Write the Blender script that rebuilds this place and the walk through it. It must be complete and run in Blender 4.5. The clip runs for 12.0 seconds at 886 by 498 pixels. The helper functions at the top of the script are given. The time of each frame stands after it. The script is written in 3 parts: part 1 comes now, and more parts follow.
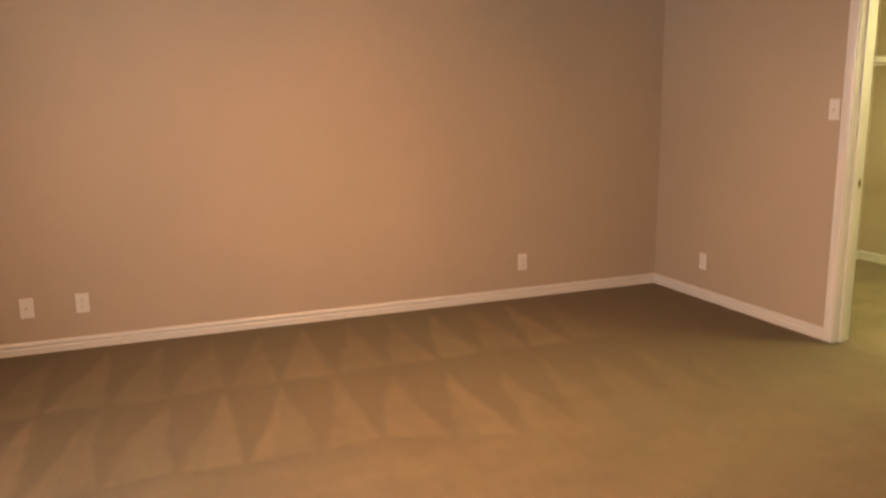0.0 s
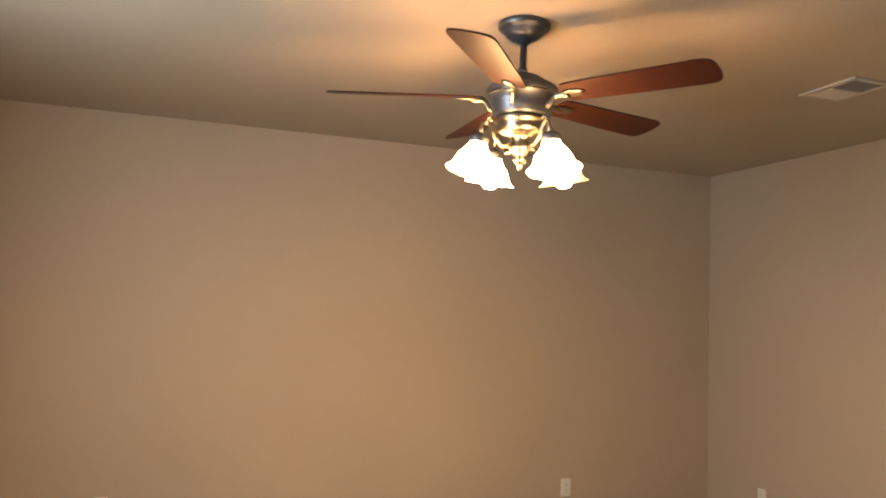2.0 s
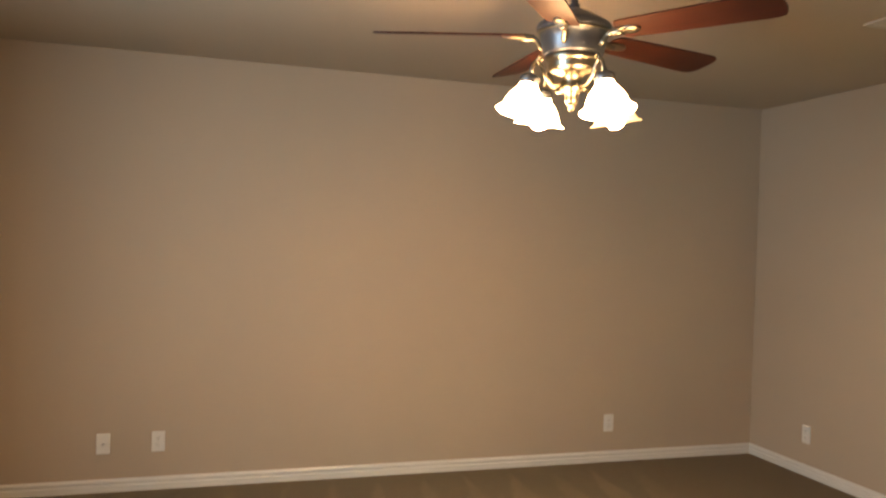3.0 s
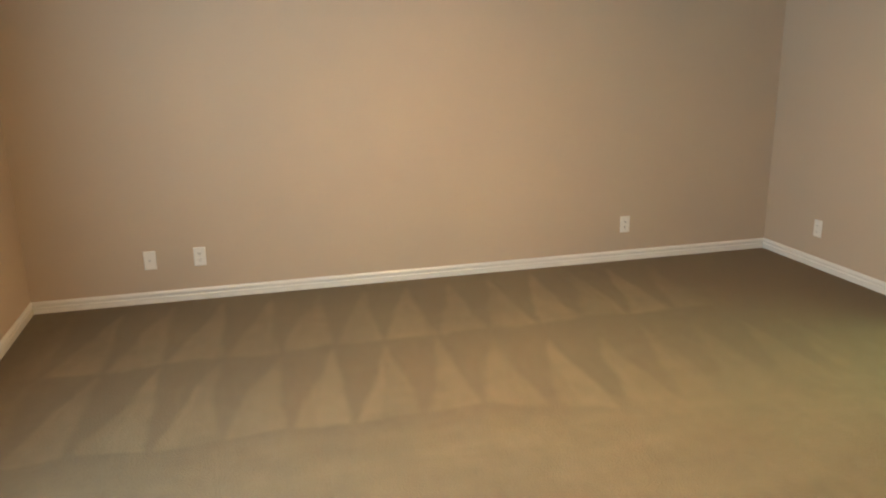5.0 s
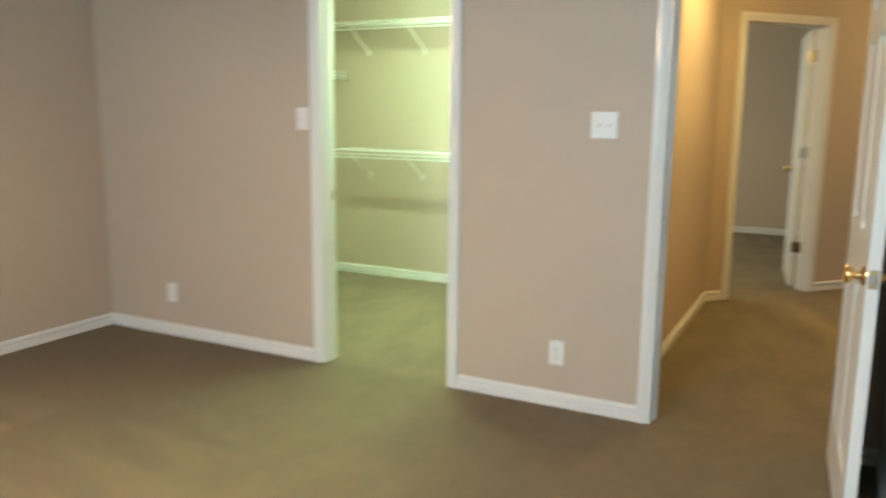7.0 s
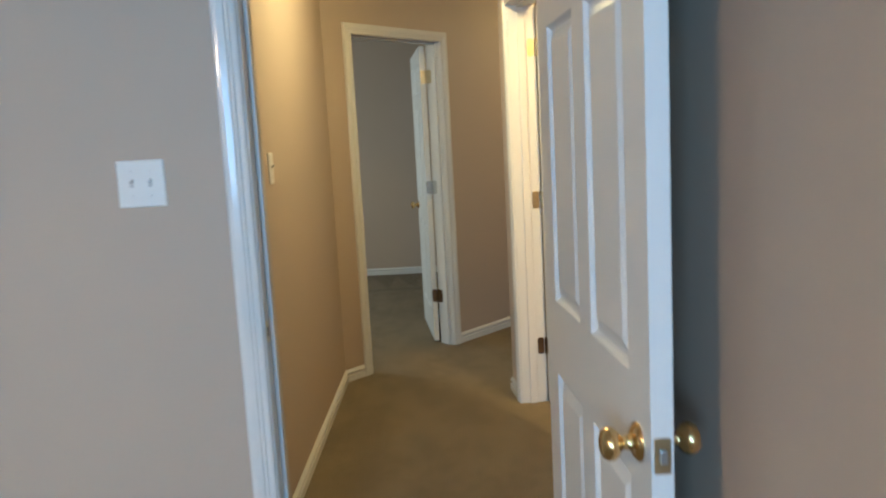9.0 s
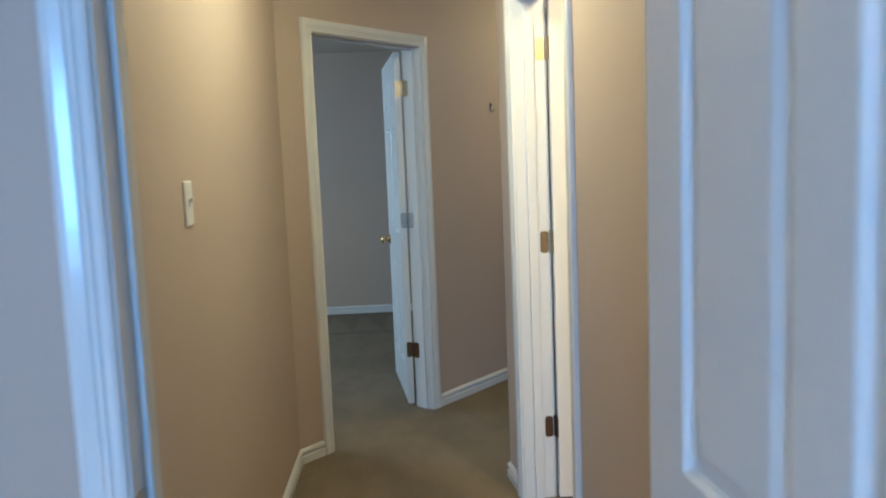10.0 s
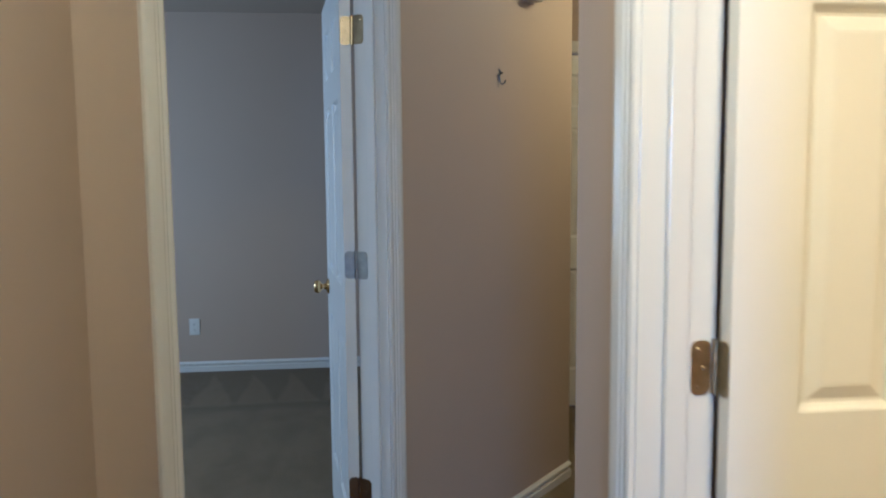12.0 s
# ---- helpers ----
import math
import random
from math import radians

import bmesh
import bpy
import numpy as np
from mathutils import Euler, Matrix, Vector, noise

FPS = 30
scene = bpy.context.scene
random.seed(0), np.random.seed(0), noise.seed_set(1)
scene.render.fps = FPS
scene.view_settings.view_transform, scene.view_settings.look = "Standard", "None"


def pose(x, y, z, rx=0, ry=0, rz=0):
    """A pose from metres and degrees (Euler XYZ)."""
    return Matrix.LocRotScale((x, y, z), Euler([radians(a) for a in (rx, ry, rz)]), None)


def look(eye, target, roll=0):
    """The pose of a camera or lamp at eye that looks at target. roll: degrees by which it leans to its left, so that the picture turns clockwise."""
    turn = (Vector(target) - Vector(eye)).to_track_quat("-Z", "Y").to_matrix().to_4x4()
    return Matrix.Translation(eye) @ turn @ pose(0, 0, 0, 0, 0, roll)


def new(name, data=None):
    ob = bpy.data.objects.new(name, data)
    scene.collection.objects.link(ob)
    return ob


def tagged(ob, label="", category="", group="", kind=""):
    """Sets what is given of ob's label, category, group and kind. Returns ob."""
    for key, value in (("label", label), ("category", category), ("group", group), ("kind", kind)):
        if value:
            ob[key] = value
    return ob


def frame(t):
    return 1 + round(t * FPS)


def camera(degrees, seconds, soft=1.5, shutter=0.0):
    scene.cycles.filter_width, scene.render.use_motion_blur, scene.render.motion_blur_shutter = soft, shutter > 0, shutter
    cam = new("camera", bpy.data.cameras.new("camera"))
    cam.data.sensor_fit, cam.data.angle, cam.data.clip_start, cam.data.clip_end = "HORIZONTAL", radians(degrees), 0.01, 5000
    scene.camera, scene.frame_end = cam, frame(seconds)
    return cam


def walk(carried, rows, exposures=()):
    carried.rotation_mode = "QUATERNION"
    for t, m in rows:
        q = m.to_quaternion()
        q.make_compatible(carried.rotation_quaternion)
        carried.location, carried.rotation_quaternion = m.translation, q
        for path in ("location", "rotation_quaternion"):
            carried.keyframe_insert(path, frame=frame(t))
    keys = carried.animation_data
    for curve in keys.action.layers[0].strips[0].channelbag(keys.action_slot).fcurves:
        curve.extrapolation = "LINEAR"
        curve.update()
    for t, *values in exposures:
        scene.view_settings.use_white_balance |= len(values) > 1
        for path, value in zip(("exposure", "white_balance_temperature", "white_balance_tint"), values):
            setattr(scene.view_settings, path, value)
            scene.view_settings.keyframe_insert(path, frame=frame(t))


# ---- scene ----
cam = camera(59.4, 12.0, soft=2.0, shutter=0.5)
PATH = [
    (0, (-3.674, -4.856, 1.408), (-2.953, -3.029, 1.031), -0.7),
    (0.5, (-3.704, -4.808, 1.417), (-2.955, -2.965, 1.212), 0.4),
    (1, (-3.712, -4.69, 1.428), (-2.96, -2.837, 1.417), 1.0),
    (1.5, (-3.719, -4.707, 1.435), (-3.017, -2.837, 1.548), 2.0),
    (2, (-3.761, -4.708, 1.437), (-3.092, -2.829, 1.586), 2.1),
    (2.5, (-3.785, -4.744, 1.411), (-3.165, -2.846, 1.52), 2.0),
    (3, (-3.803, -4.677, 1.476), (-3.214, -2.766, 1.449), 1.8),
    (5, (-3.721, -4.835, 1.537), (-3.239, -2.965, 1.016), -0.9),
    (5.5, (-3.764, -4.818, 1.45), (-3.052, -3.039, 0.878), -1.3),
    (6, (-3.503, -4.67, 1.434), (-2.486, -3.045, 0.864), -0.5),
    (6.5, (-3.546, -4.474, 1.401), (-2.119, -3.151, 0.934), 0.8),
    (7, (-3.375, -4.129, 1.369), (-1.621, -3.231, 1.023), 0.6),
    (7.5, (-3.031, -4.026, 1.342), (-1.133, -3.464, 1.055), -0.9),
    (7.7, (-2.882, -4.001, 1.344), (-0.955, -3.547, 1.058), -1.5),
    (9.3, (-1.654, -3.886, 1.385), (0.33, -3.927, 1.136), -2.7),
    (9.5, (-1.466, -3.856, 1.383), (0.519, -3.922, 1.151), -2.4),
    (10, (-1.039, -3.85, 1.395), (0.947, -3.938, 1.179), -2.3),
    (10.5, (-0.51, -3.88, 1.411), (1.476, -3.978, 1.195), -1.9),
    (11, (0.035, -3.871, 1.39), (2.019, -4.012, 1.183), -1.5),
    (11.5, (0.498, -3.867, 1.391), (2.479, -4.058, 1.187), -1.1),
    (12, (0.888, -3.864, 1.382), (2.867, -4.075, 1.185), -0.5),
]

EXPOSURE = [(0.0, 0.50, 13000, 44), (1.0, 0.77, 11000, 34), (2.0, 0.46, 9900, 24), (3.0, 0.36, 9000, 20), (5.0, 0.80, 7900, 12), (6.5, 1.03, 7100, 7), (7.5, 0.94, 6500, 7), (9.4, 0.68, 4900, 8), (10.3, 0.72, 4150, 8), (11.2, 0.66, 4120, 11), (12.0, 0.58, 4170, 14)]
walk(cam, [(t, look(eye, target, roll)) for t, eye, target, roll in PATH], EXPOSURE)

# ---------------- light ----------------
world = bpy.data.worlds.new("sky")
scene.world = world
world.use_nodes = True
wn = world.node_tree.nodes
sky = wn.new("ShaderNodeTexSky")
sky.sky_type, sky.sun_disc, sky.sun_elevation, sky.sun_rotation = "NISHITA", False, radians(35), radians(80)
world.node_tree.links.new(sky.outputs[0], wn["Background"].inputs[0])
wn["Background"].inputs[1].default_value = 0.06


def area_light(name, at, toward, wide, high, watts, colour):
    lamp = bpy.data.lights.new(name, "AREA")
    lamp.shape, lamp.size, lamp.size_y, lamp.energy, lamp.color = "RECTANGLE", wide, high, watts, colour
    ob = new(name, lamp)
    ob.matrix_world = look(at, toward)
    return ob


DAY_BEDROOM, DAY_FAR = 78.0, 31.0
FAN_GLOW, BULB_GLOW, CLOSET_GLOW, HALL_GLOW, BATH_GLOW, LIVING_GLOW = 43.0, 355.0, 68.0, 66.0, 112.0, 58.0
area_light("window_daylight", (-5.03, -3.05, 1.54), (0, -3.05, 1.54), 1.2, 1.14, DAY_BEDROOM, (0.42, 0.72, 1.0))
area_light("window_daylight", (4.6, -0.53, 1.45), (4.6, -4, 1.2), 1.5, 1.3, DAY_FAR, (0.95, 1.0, 0.85))


# ---------------- materials ----------------
def material(name, colour, rough=0.5, metal=0.0, vary=0.08, vary_scale=3.0, bump=0.0, bump_scale=200.0, bump_dist=0.002, coat=0.0):
    m = bpy.data.materials.new(name)
    m.use_nodes = True
    n, l = m.node_tree.nodes, m.node_tree.links
    b = n["Principled BSDF"]
    b.inputs["Roughness"].default_value, b.inputs["Metallic"].default_value = rough, metal
    b.inputs["Coat Weight"].default_value = coat
    geo = n.new("ShaderNodeNewGeometry")
    big = n.new("ShaderNodeTexNoise")
    big.inputs["Scale"].default_value, big.inputs["Detail"].default_value = vary_scale, 5
    l.new(geo.outputs["Position"], big.inputs["Vector"])
    mix = n.new("ShaderNodeMix")
    mix.data_type = "RGBA"
    mix.inputs["A"].default_value = (*[c * (1 - vary) for c in colour], 1)
    mix.inputs["B"].default_value = (*[min(1, c * (1 + vary)) for c in colour], 1)
    l.new(big.outputs["Fac"], mix.inputs["Factor"])
    l.new(mix.outputs["Result"], b.inputs["Base Color"])
    spread = n.new("ShaderNodeMapRange")
    spread.inputs["To Min"].default_value, spread.inputs["To Max"].default_value = max(0.02, rough - 0.07), min(1, rough + 0.07)
    l.new(big.outputs["Fac"], spread.inputs["Value"])
    l.new(spread.outputs["Result"], b.inputs["Roughness"])
    if bump:
        fine = n.new("ShaderNodeTexNoise")
        fine.inputs["Scale"].default_value, fine.inputs["Detail"].default_value = bump_scale, 3
        l.new(geo.outputs["Position"], fine.inputs["Vector"])
        bn = n.new("ShaderNodeBump")
        bn.inputs["Strength"].default_value, bn.inputs["Distance"].default_value = bump, bump_dist
        l.new(fine.outputs["Fac"], bn.inputs["Height"])
        l.new(bn.outputs["Normal"], b.inputs["Normal"])
    return m


WALL = material("beige_wall_paint", (0.45, 0.365, 0.285), 0.62, vary=0.05, vary_scale=1.3, bump=0.2, bump_scale=110, bump_dist=0.0018)
CEIL = material("beige_ceiling_paint", (0.45, 0.385, 0.31), 0.8, vary=0.05, vary_scale=1.1, bump=0.3, bump_scale=60, bump_dist=0.003)
TRIM = material("white_gloss_trim_paint", (0.67, 0.66, 0.63), 0.17, vary=0.03, vary_scale=4, bump=0.15, bump_scale=35, bump_dist=0.002)
DOOR = material("white_door_paint", (0.72, 0.71, 0.68), 0.31, vary=0.03, vary_scale=3, bump=0.2, bump_scale=120, bump_dist=0.001)
PLASTIC = material("white_plastic", (0.70, 0.69, 0.66), 0.35, vary=0.02)
SLOT = material("dark_slot", (0.03, 0.03, 0.03), 0.6, vary=0.2)
BRASS = material("polished_brass", (0.72, 0.52, 0.24), 0.2, 1.0, vary=0.12, vary_scale=30)
HINGE = material("worn_brass_hinge", (0.50, 0.40, 0.23), 0.34, 1.0, vary=0.3, vary_scale=45, bump=0.2, bump_scale=150, bump_dist=0.001)
HINGE_DARK = material("tarnished_brown_hinge", (0.17, 0.10, 0.05), 0.42, 0.9, vary=0.35, vary_scale=45)
HINGE_GREY = material("aged_grey_hinge", (0.42, 0.40, 0.36), 0.38, 1.0, vary=0.3, vary_scale=45)
STEEL = material("brushed_steel", (0.55, 0.55, 0.56), 0.34, 1.0, vary=0.15, vary_scale=40)
PEWTER = material("dark_pewter_metal", (0.105, 0.12, 0.145), 0.38, 0.8, vary=0.25, vary_scale=18)
ANTIQUE = material("antique_brass", (0.25, 0.232, 0.19), 0.3, 1.0, vary=0.35, vary_scale=30)
WIRE = material("white_vinyl_wire", (0.80, 0.81, 0.79), 0.35, vary=0.03)
VENT = material("white_enamel_vent", (0.46, 0.44, 0.40), 0.4, vary=0.06)
CHIME = material("ivory_plastic", (0.62, 0.58, 0.50), 0.45, vary=0.04)
SLOT_GREY = material("grey_slot", (0.46, 0.45, 0.44), 0.6, vary=0.1)
SHADE_DARK = material("duct_shade", (0.02, 0.02, 0.02), 0.9)


def wood(name, dark, light, rough):
    m = material(name, light, rough)
    n, l = m.node_tree.nodes, m.node_tree.links
    n["Principled BSDF"].inputs["Specular IOR Level"].default_value = 0.2
    tc, mp, wv = n.new("ShaderNodeTexCoord"), n.new("ShaderNodeMapping"), n.new("ShaderNodeTexNoise")
    mp.inputs["Scale"].default_value = (3, 60, 60)
    wv.inputs["Scale"].default_value, wv.inputs["Detail"].default_value = 1.0, 6
    mix = n.new("ShaderNodeMix")
    mix.data_type = "RGBA"
    mix.inputs["A"].default_value, mix.inputs["B"].default_value = (*dark, 1), (*light, 1)
    l.new(tc.outputs["Object"], mp.inputs["Vector"])
    l.new(mp.outputs["Vector"], wv.inputs["Vector"])
    l.new(wv.outputs["Fac"], mix.inputs["Factor"])
    l.new(mix.outputs["Result"], n["Principled BSDF"].inputs["Base Color"])
    return m


MAHOGANY = wood("mahogany_blade", (0.022, 0.006, 0.004), (0.058, 0.016, 0.010), 0.42)


def glowing(name, colour, strength, base=(0.9, 0.88, 0.84)):
    m = material(name, base, 0.3, vary=0.02)
    b = m.node_tree.nodes["Principled BSDF"]
    b.inputs["Emission Color"].default_value, b.inputs["Emission Strength"].default_value = (*colour, 1), strength
    return m


FAN_GLASS = glowing("lit_frosted_glass", (1.0, 0.66, 0.36), FAN_GLOW)
FAN_BULB = glowing("lit_lamp_bulb", (1.0, 0.66, 0.36), BULB_GLOW)
FAN_BULB_WEAK = glowing("weak_lamp_bulb", (1.0, 0.62, 0.30), BULB_GLOW * 0.6)
FAN_GLASS_DIM = glowing("dim_frosted_glass", (1.0, 0.70, 0.36), 1.4, (0.8, 0.68, 0.5))
CLOSET_TUBE = glowing("closet_fluorescent", (0.66, 1.0, 0.66), CLOSET_GLOW)
HALL_GLASS = glowing("hall_lamp_glass", (1.0, 0.74, 0.31), HALL_GLOW)
BATH_GLASS = glowing("bath_lamp_glass", (1.0, 0.63, 0.19), BATH_GLOW)
LIVING_GLASS = glowing("living_lamp_glass", (1.0, 0.66, 0.22), LIVING_GLOW)


def glass_pane():
    m = bpy.data.materials.new("window_glass")
    m.use_nodes = True
    b = m.node_tree.nodes["Principled BSDF"]
    b.inputs["Transmission Weight"].default_value, b.inputs["Roughness"].default_value, b.inputs["IOR"].default_value = 1.0, 0.0, 1.45
    return m


GLASS = glass_pane()


def carpet():
    m = bpy.data.materials.new("beige_cut_pile_carpet")
    m.use_nodes = True
    n, l = m.node_tree.nodes, m.node_tree.links
    b = n["Principled BSDF"]
    b.inputs["Roughness"].default_value = 0.95
    b.inputs["Specular IOR Level"].default_value = 0.15
    b.inputs["Sheen Weight"].default_value, b.inputs["Sheen Roughness"].default_value = 0.1, 0.6
    geo, sep = n.new("ShaderNodeNewGeometry"), n.new("ShaderNodeSeparateXYZ")
    l.new(geo.outputs["Position"], sep.inputs[0])

    def f(op, a, c=0.0, clamp=False):
        node = n.new("ShaderNodeMath")
        node.operation, node.use_clamp = op, clamp
        for i, v in enumerate((a, c)):
            if isinstance(v, (int, float)):
                node.inputs[i].default_value = v
            else:
                l.new(v, node.inputs[i])
        return node.outputs[0]

    def cloud(scale, detail=4, rough=0.5, stretch=(1, 1, 1)):
        mp, t = n.new("ShaderNodeMapping"), n.new("ShaderNodeTexNoise")
        mp.inputs["Scale"].default_value = stretch
        t.inputs["Scale"].default_value, t.inputs["Detail"].default_value, t.inputs["Roughness"].default_value = scale, detail, rough
        l.new(geo.outputs["Position"], mp.inputs["Vector"])
        l.new(mp.outputs["Vector"], t.inputs["Vector"])
        return t.outputs["Fac"]

    def span(v, lo, hi, k):
        return f("MULTIPLY", f("MULTIPLY", f("SUBTRACT", v, lo), k, True), f("MULTIPLY", f("SUBTRACT", hi, v), k, True))

    wob = f("MULTIPLY", f("SUBTRACT", cloud(1.6, 2), 0.5), 0.14)
    wob2 = f("MULTIPLY", f("SUBTRACT", cloud(30, 2), 0.5), 0.014)
    x = f("ADD", f("ADD", sep.outputs["X"], wob), wob2)
    y = f("ADD", sep.outputs["Y"], f("MULTIPLY", f("SUBTRACT", cloud(2.6, 2), 0.5), 0.16))

    def strokes(y, tip, base, pitch, phase, lean, full):
        v = f("DIVIDE", f("SUBTRACT", tip, y), tip - base)
        along = f("ADD", f("DIVIDE", f("SUBTRACT", x, f("MULTIPLY", f("SUBTRACT", y, tip), lean)), pitch), phase)
        u = f("FRACT", along)
        chance = n.new("ShaderNodeTexWhiteNoise")
        chance.noise_dimensions = "1D"
        l.new(f("FLOOR", f("ADD", along, tip * 90)), chance.inputs["W"])
        d = f("MULTIPLY", f("ABSOLUTE", f("SUBTRACT", u, 0.5)), 2.0)
        wedge = f("ADD", f("MULTIPLY", f("SUBTRACT", f("MULTIPLY", v, full), d), 4.5), 0.5, True)
        depth = f("ADD", 0.58, f("MULTIPLY", chance.outputs["Value"], 0.42))
        return f("MULTIPLY", f("MULTIPLY", wedge, depth), span(y, base, tip, 40.0))

    row_a = f("MULTIPLY", strokes(y, -0.12, -1.03, 0.283, 0.277, 0.155, 0.95), span(x, -4.95, -0.9, 2.5))
    row_b = f("MULTIPLY", strokes(f("ADD", y, f("MULTIPLY", f("MULTIPLY", f("ADD", x, 2.75), 2.0, True), 0.2)), -1.06, -1.90, 0.28, 0.464, 0.16, 0.92), f("MULTIPLY", span(x, -4.95, -0.6, 2.5), f("ADD", 0.45, f("MULTIPLY", f("SUBTRACT", -1.7, x), 1.2, True), True)))
    streak = f("MULTIPLY", f("SUBTRACT", cloud(2.3, 4, 0.6, (0.55, 1.5, 1)), 0.36), 3.2, True)
    front = f("MULTIPLY", f("MULTIPLY", f("SUBTRACT", -1.85, y), 3.0, True), f("ADD", 0.42, f("MULTIPLY", streak, 0.5)))
    worn = f("ADD", 0.5, f("MULTIPLY", f("SUBTRACT", cloud(4.5, 5, 0.65), 0.3), 1.7, True), True)
    room = f("MULTIPLY", f("MAXIMUM", f("MAXIMUM", row_a, row_b), front), worn)
    inside = f("MULTIPLY", f("SUBTRACT", 0.05, sep.outputs["X"]), 20.0, True)
    patches = f("MULTIPLY", f("SUBTRACT", cloud(2.6, 5, 0.6, (1, 1.7, 1)), 0.42), 5.0, True)
    far_v = f("DIVIDE", f("SUBTRACT", 6.28, f("ADD", sep.outputs["X"], wob)), 0.75)
    far_u = f("FRACT", f("DIVIDE", f("ADD", f("ADD", sep.outputs["Y"], wob), f("MULTIPLY", far_v, 0.12)), 0.27))
    far_d = f("MULTIPLY", f("ABSOLUTE", f("SUBTRACT", far_u, 0.5)), 2.0)
    far_row = f("MULTIPLY", f("ADD", f("MULTIPLY", f("SUBTRACT", far_v, far_d), 6.0), 0.5, True), span(far_v, 0.0, 1.0, 30.0))
    beyond = f("MULTIPLY", f("SUBTRACT", sep.outputs["X"], 5.4), 10.0, True)
    # carpet patches; the base tone is raised here, painting in brighter light on the floor
    lifted = f("ADD", 0.50, f("MULTIPLY", patches, 0.65))
    outside = f("ADD", f("MULTIPLY", lifted, f("SUBTRACT", 1.0, beyond)), f("MULTIPLY", f("ADD", 0.15, f("MULTIPLY", far_row, 0.7)), beyond))
    fade = cloud(1.6)
    pile = f("ADD", f("MULTIPLY", room, inside), f("MULTIPLY", outside, f("SUBTRACT", 1.0, inside)))
    lines = f("MULTIPLY", f("SUBTRACT", cloud(7.0, 4, 0.6, (3.2, 0.8, 1)), 0.5), 0.7)
    blots = f("MULTIPLY", f("SUBTRACT", cloud(6.0, 5, 0.65, (0.8, 1.5, 1)), 0.5), 0.55)
    pile = f("ADD", f("ADD", f("MULTIPLY", pile, 0.95), f("MULTIPLY", f("SUBTRACT", fade, 0.45), 0.5)), f("ADD", lines, blots), True)
    fibre = cloud(330, 2, 0.7)
    tuft = cloud(70, 3, 0.6)
    tone = f("ADD", pile, f("ADD", f("MULTIPLY", f("SUBTRACT", fibre, 0.5), 0.7), f("MULTIPLY", f("SUBTRACT", tuft, 0.5), 0.5)), True)
    mix = n.new("ShaderNodeMix")
    mix.data_type = "RGBA"
    mix.inputs["A"].default_value, mix.inputs["B"].default_value = (0.150, 0.112, 0.064, 1), (0.215, 0.165, 0.095, 1)
    l.new(tone, mix.inputs["Factor"])
    l.new(mix.outputs["Result"], b.inputs["Base Color"])
    bn = n.new("ShaderNodeBump")
    bn.inputs["Strength"].default_value, bn.inputs["Distance"].default_value = 0.9, 0.012
    l.new(f("ADD", f("MULTIPLY", fibre, 0.5), tuft), bn.inputs["Height"])
    l.new(bn.outputs["Normal"], b.inputs["Normal"])
    return m


CARPET = carpet()


# ---------------- mesh helpers ----------------
def box(bm, x0, x1, y0, y1, z0, z1, bevel=0.0):
    r = bmesh.ops.create_cube(bm, size=1)
    vs = r["verts"]
    for v in vs:
        v.co = Vector(((x0 + x1) / 2 + v.co.x * (x1 - x0), (y0 + y1) / 2 + v.co.y * (y1 - y0), (z0 + z1) / 2 + v.co.z * (z1 - z0)))
    if bevel:
        bmesh.ops.bevel(bm, geom=list({e for v in vs for e in v.link_edges}), offset=bevel, segments=2, affect="EDGES", profile=0.5)
    return bm


def boxed(*a, bevel=0.0):
    return box(bmesh.new(), *a, bevel=bevel)


def lathe(bm, profile, n=24, m=Matrix()):
    rings = []
    for r, z in profile:
        if r < 1e-5:
            rings.append([bm.verts.new(m @ Vector((0, 0, z)))])
        else:
            rings.append([bm.verts.new(m @ Vector((r * math.cos(2 * math.pi * i / n), r * math.sin(2 * math.pi * i / n), z))) for i in range(n)])
    for a, b in zip(rings, rings[1:]):
        for i in range(n):
            j = (i + 1) % n
            if len(a) == 1 and len(b) > 1:
                bm.faces.new((a[0], b[i], b[j])).smooth = True
            elif len(b) == 1 and len(a) > 1:
                bm.faces.new((a[i], b[0], a[j])).smooth = True
            elif len(a) > 1:
                bm.faces.new((a[i], b[i], b[j], a[j])).smooth = True
    return bm


def tube(bm, pts, r, n=8):
    pts = [Vector(p) for p in pts]
    rings = []
    for i, p in enumerate(pts):
        t = (pts[min(i + 1, len(pts) - 1)] - pts[max(i - 1, 0)]).normalized()
        a = t.orthogonal().normalized() if not rings else (side - t * side.dot(t)).normalized()
        side = a
        c = t.cross(a)
        k = r[i] if isinstance(r, (list, tuple)) else r
        rings.append([bm.verts.new(p + (a * math.cos(2 * math.pi * j / n) + c * math.sin(2 * math.pi * j / n)) * k) for j in range(n)])
    for a, b in zip(rings, rings[1:]):
        for j in range(n):
            bm.faces.new((a[j], a[(j + 1) % n], b[(j + 1) % n], b[j])).smooth = True
    bm.faces.new(rings[0][::-1])
    bm.faces.new(rings[-1])
    return bm


def slab(bm, outline, y0, y1):
    """A flat outline in x and z, extruded from y0 to y1."""
    a = [bm.verts.new((x, y0, z)) for x, z in outline]
    b = [bm.verts.new((x, y1, z)) for x, z in outline]
    bm.faces.new(a)
    bm.faces.new(b[::-1])
    for i in range(len(a)):
        j = (i + 1) % len(a)
        bm.faces.new((a[j], a[i], b[i], b[j]))
    return bm


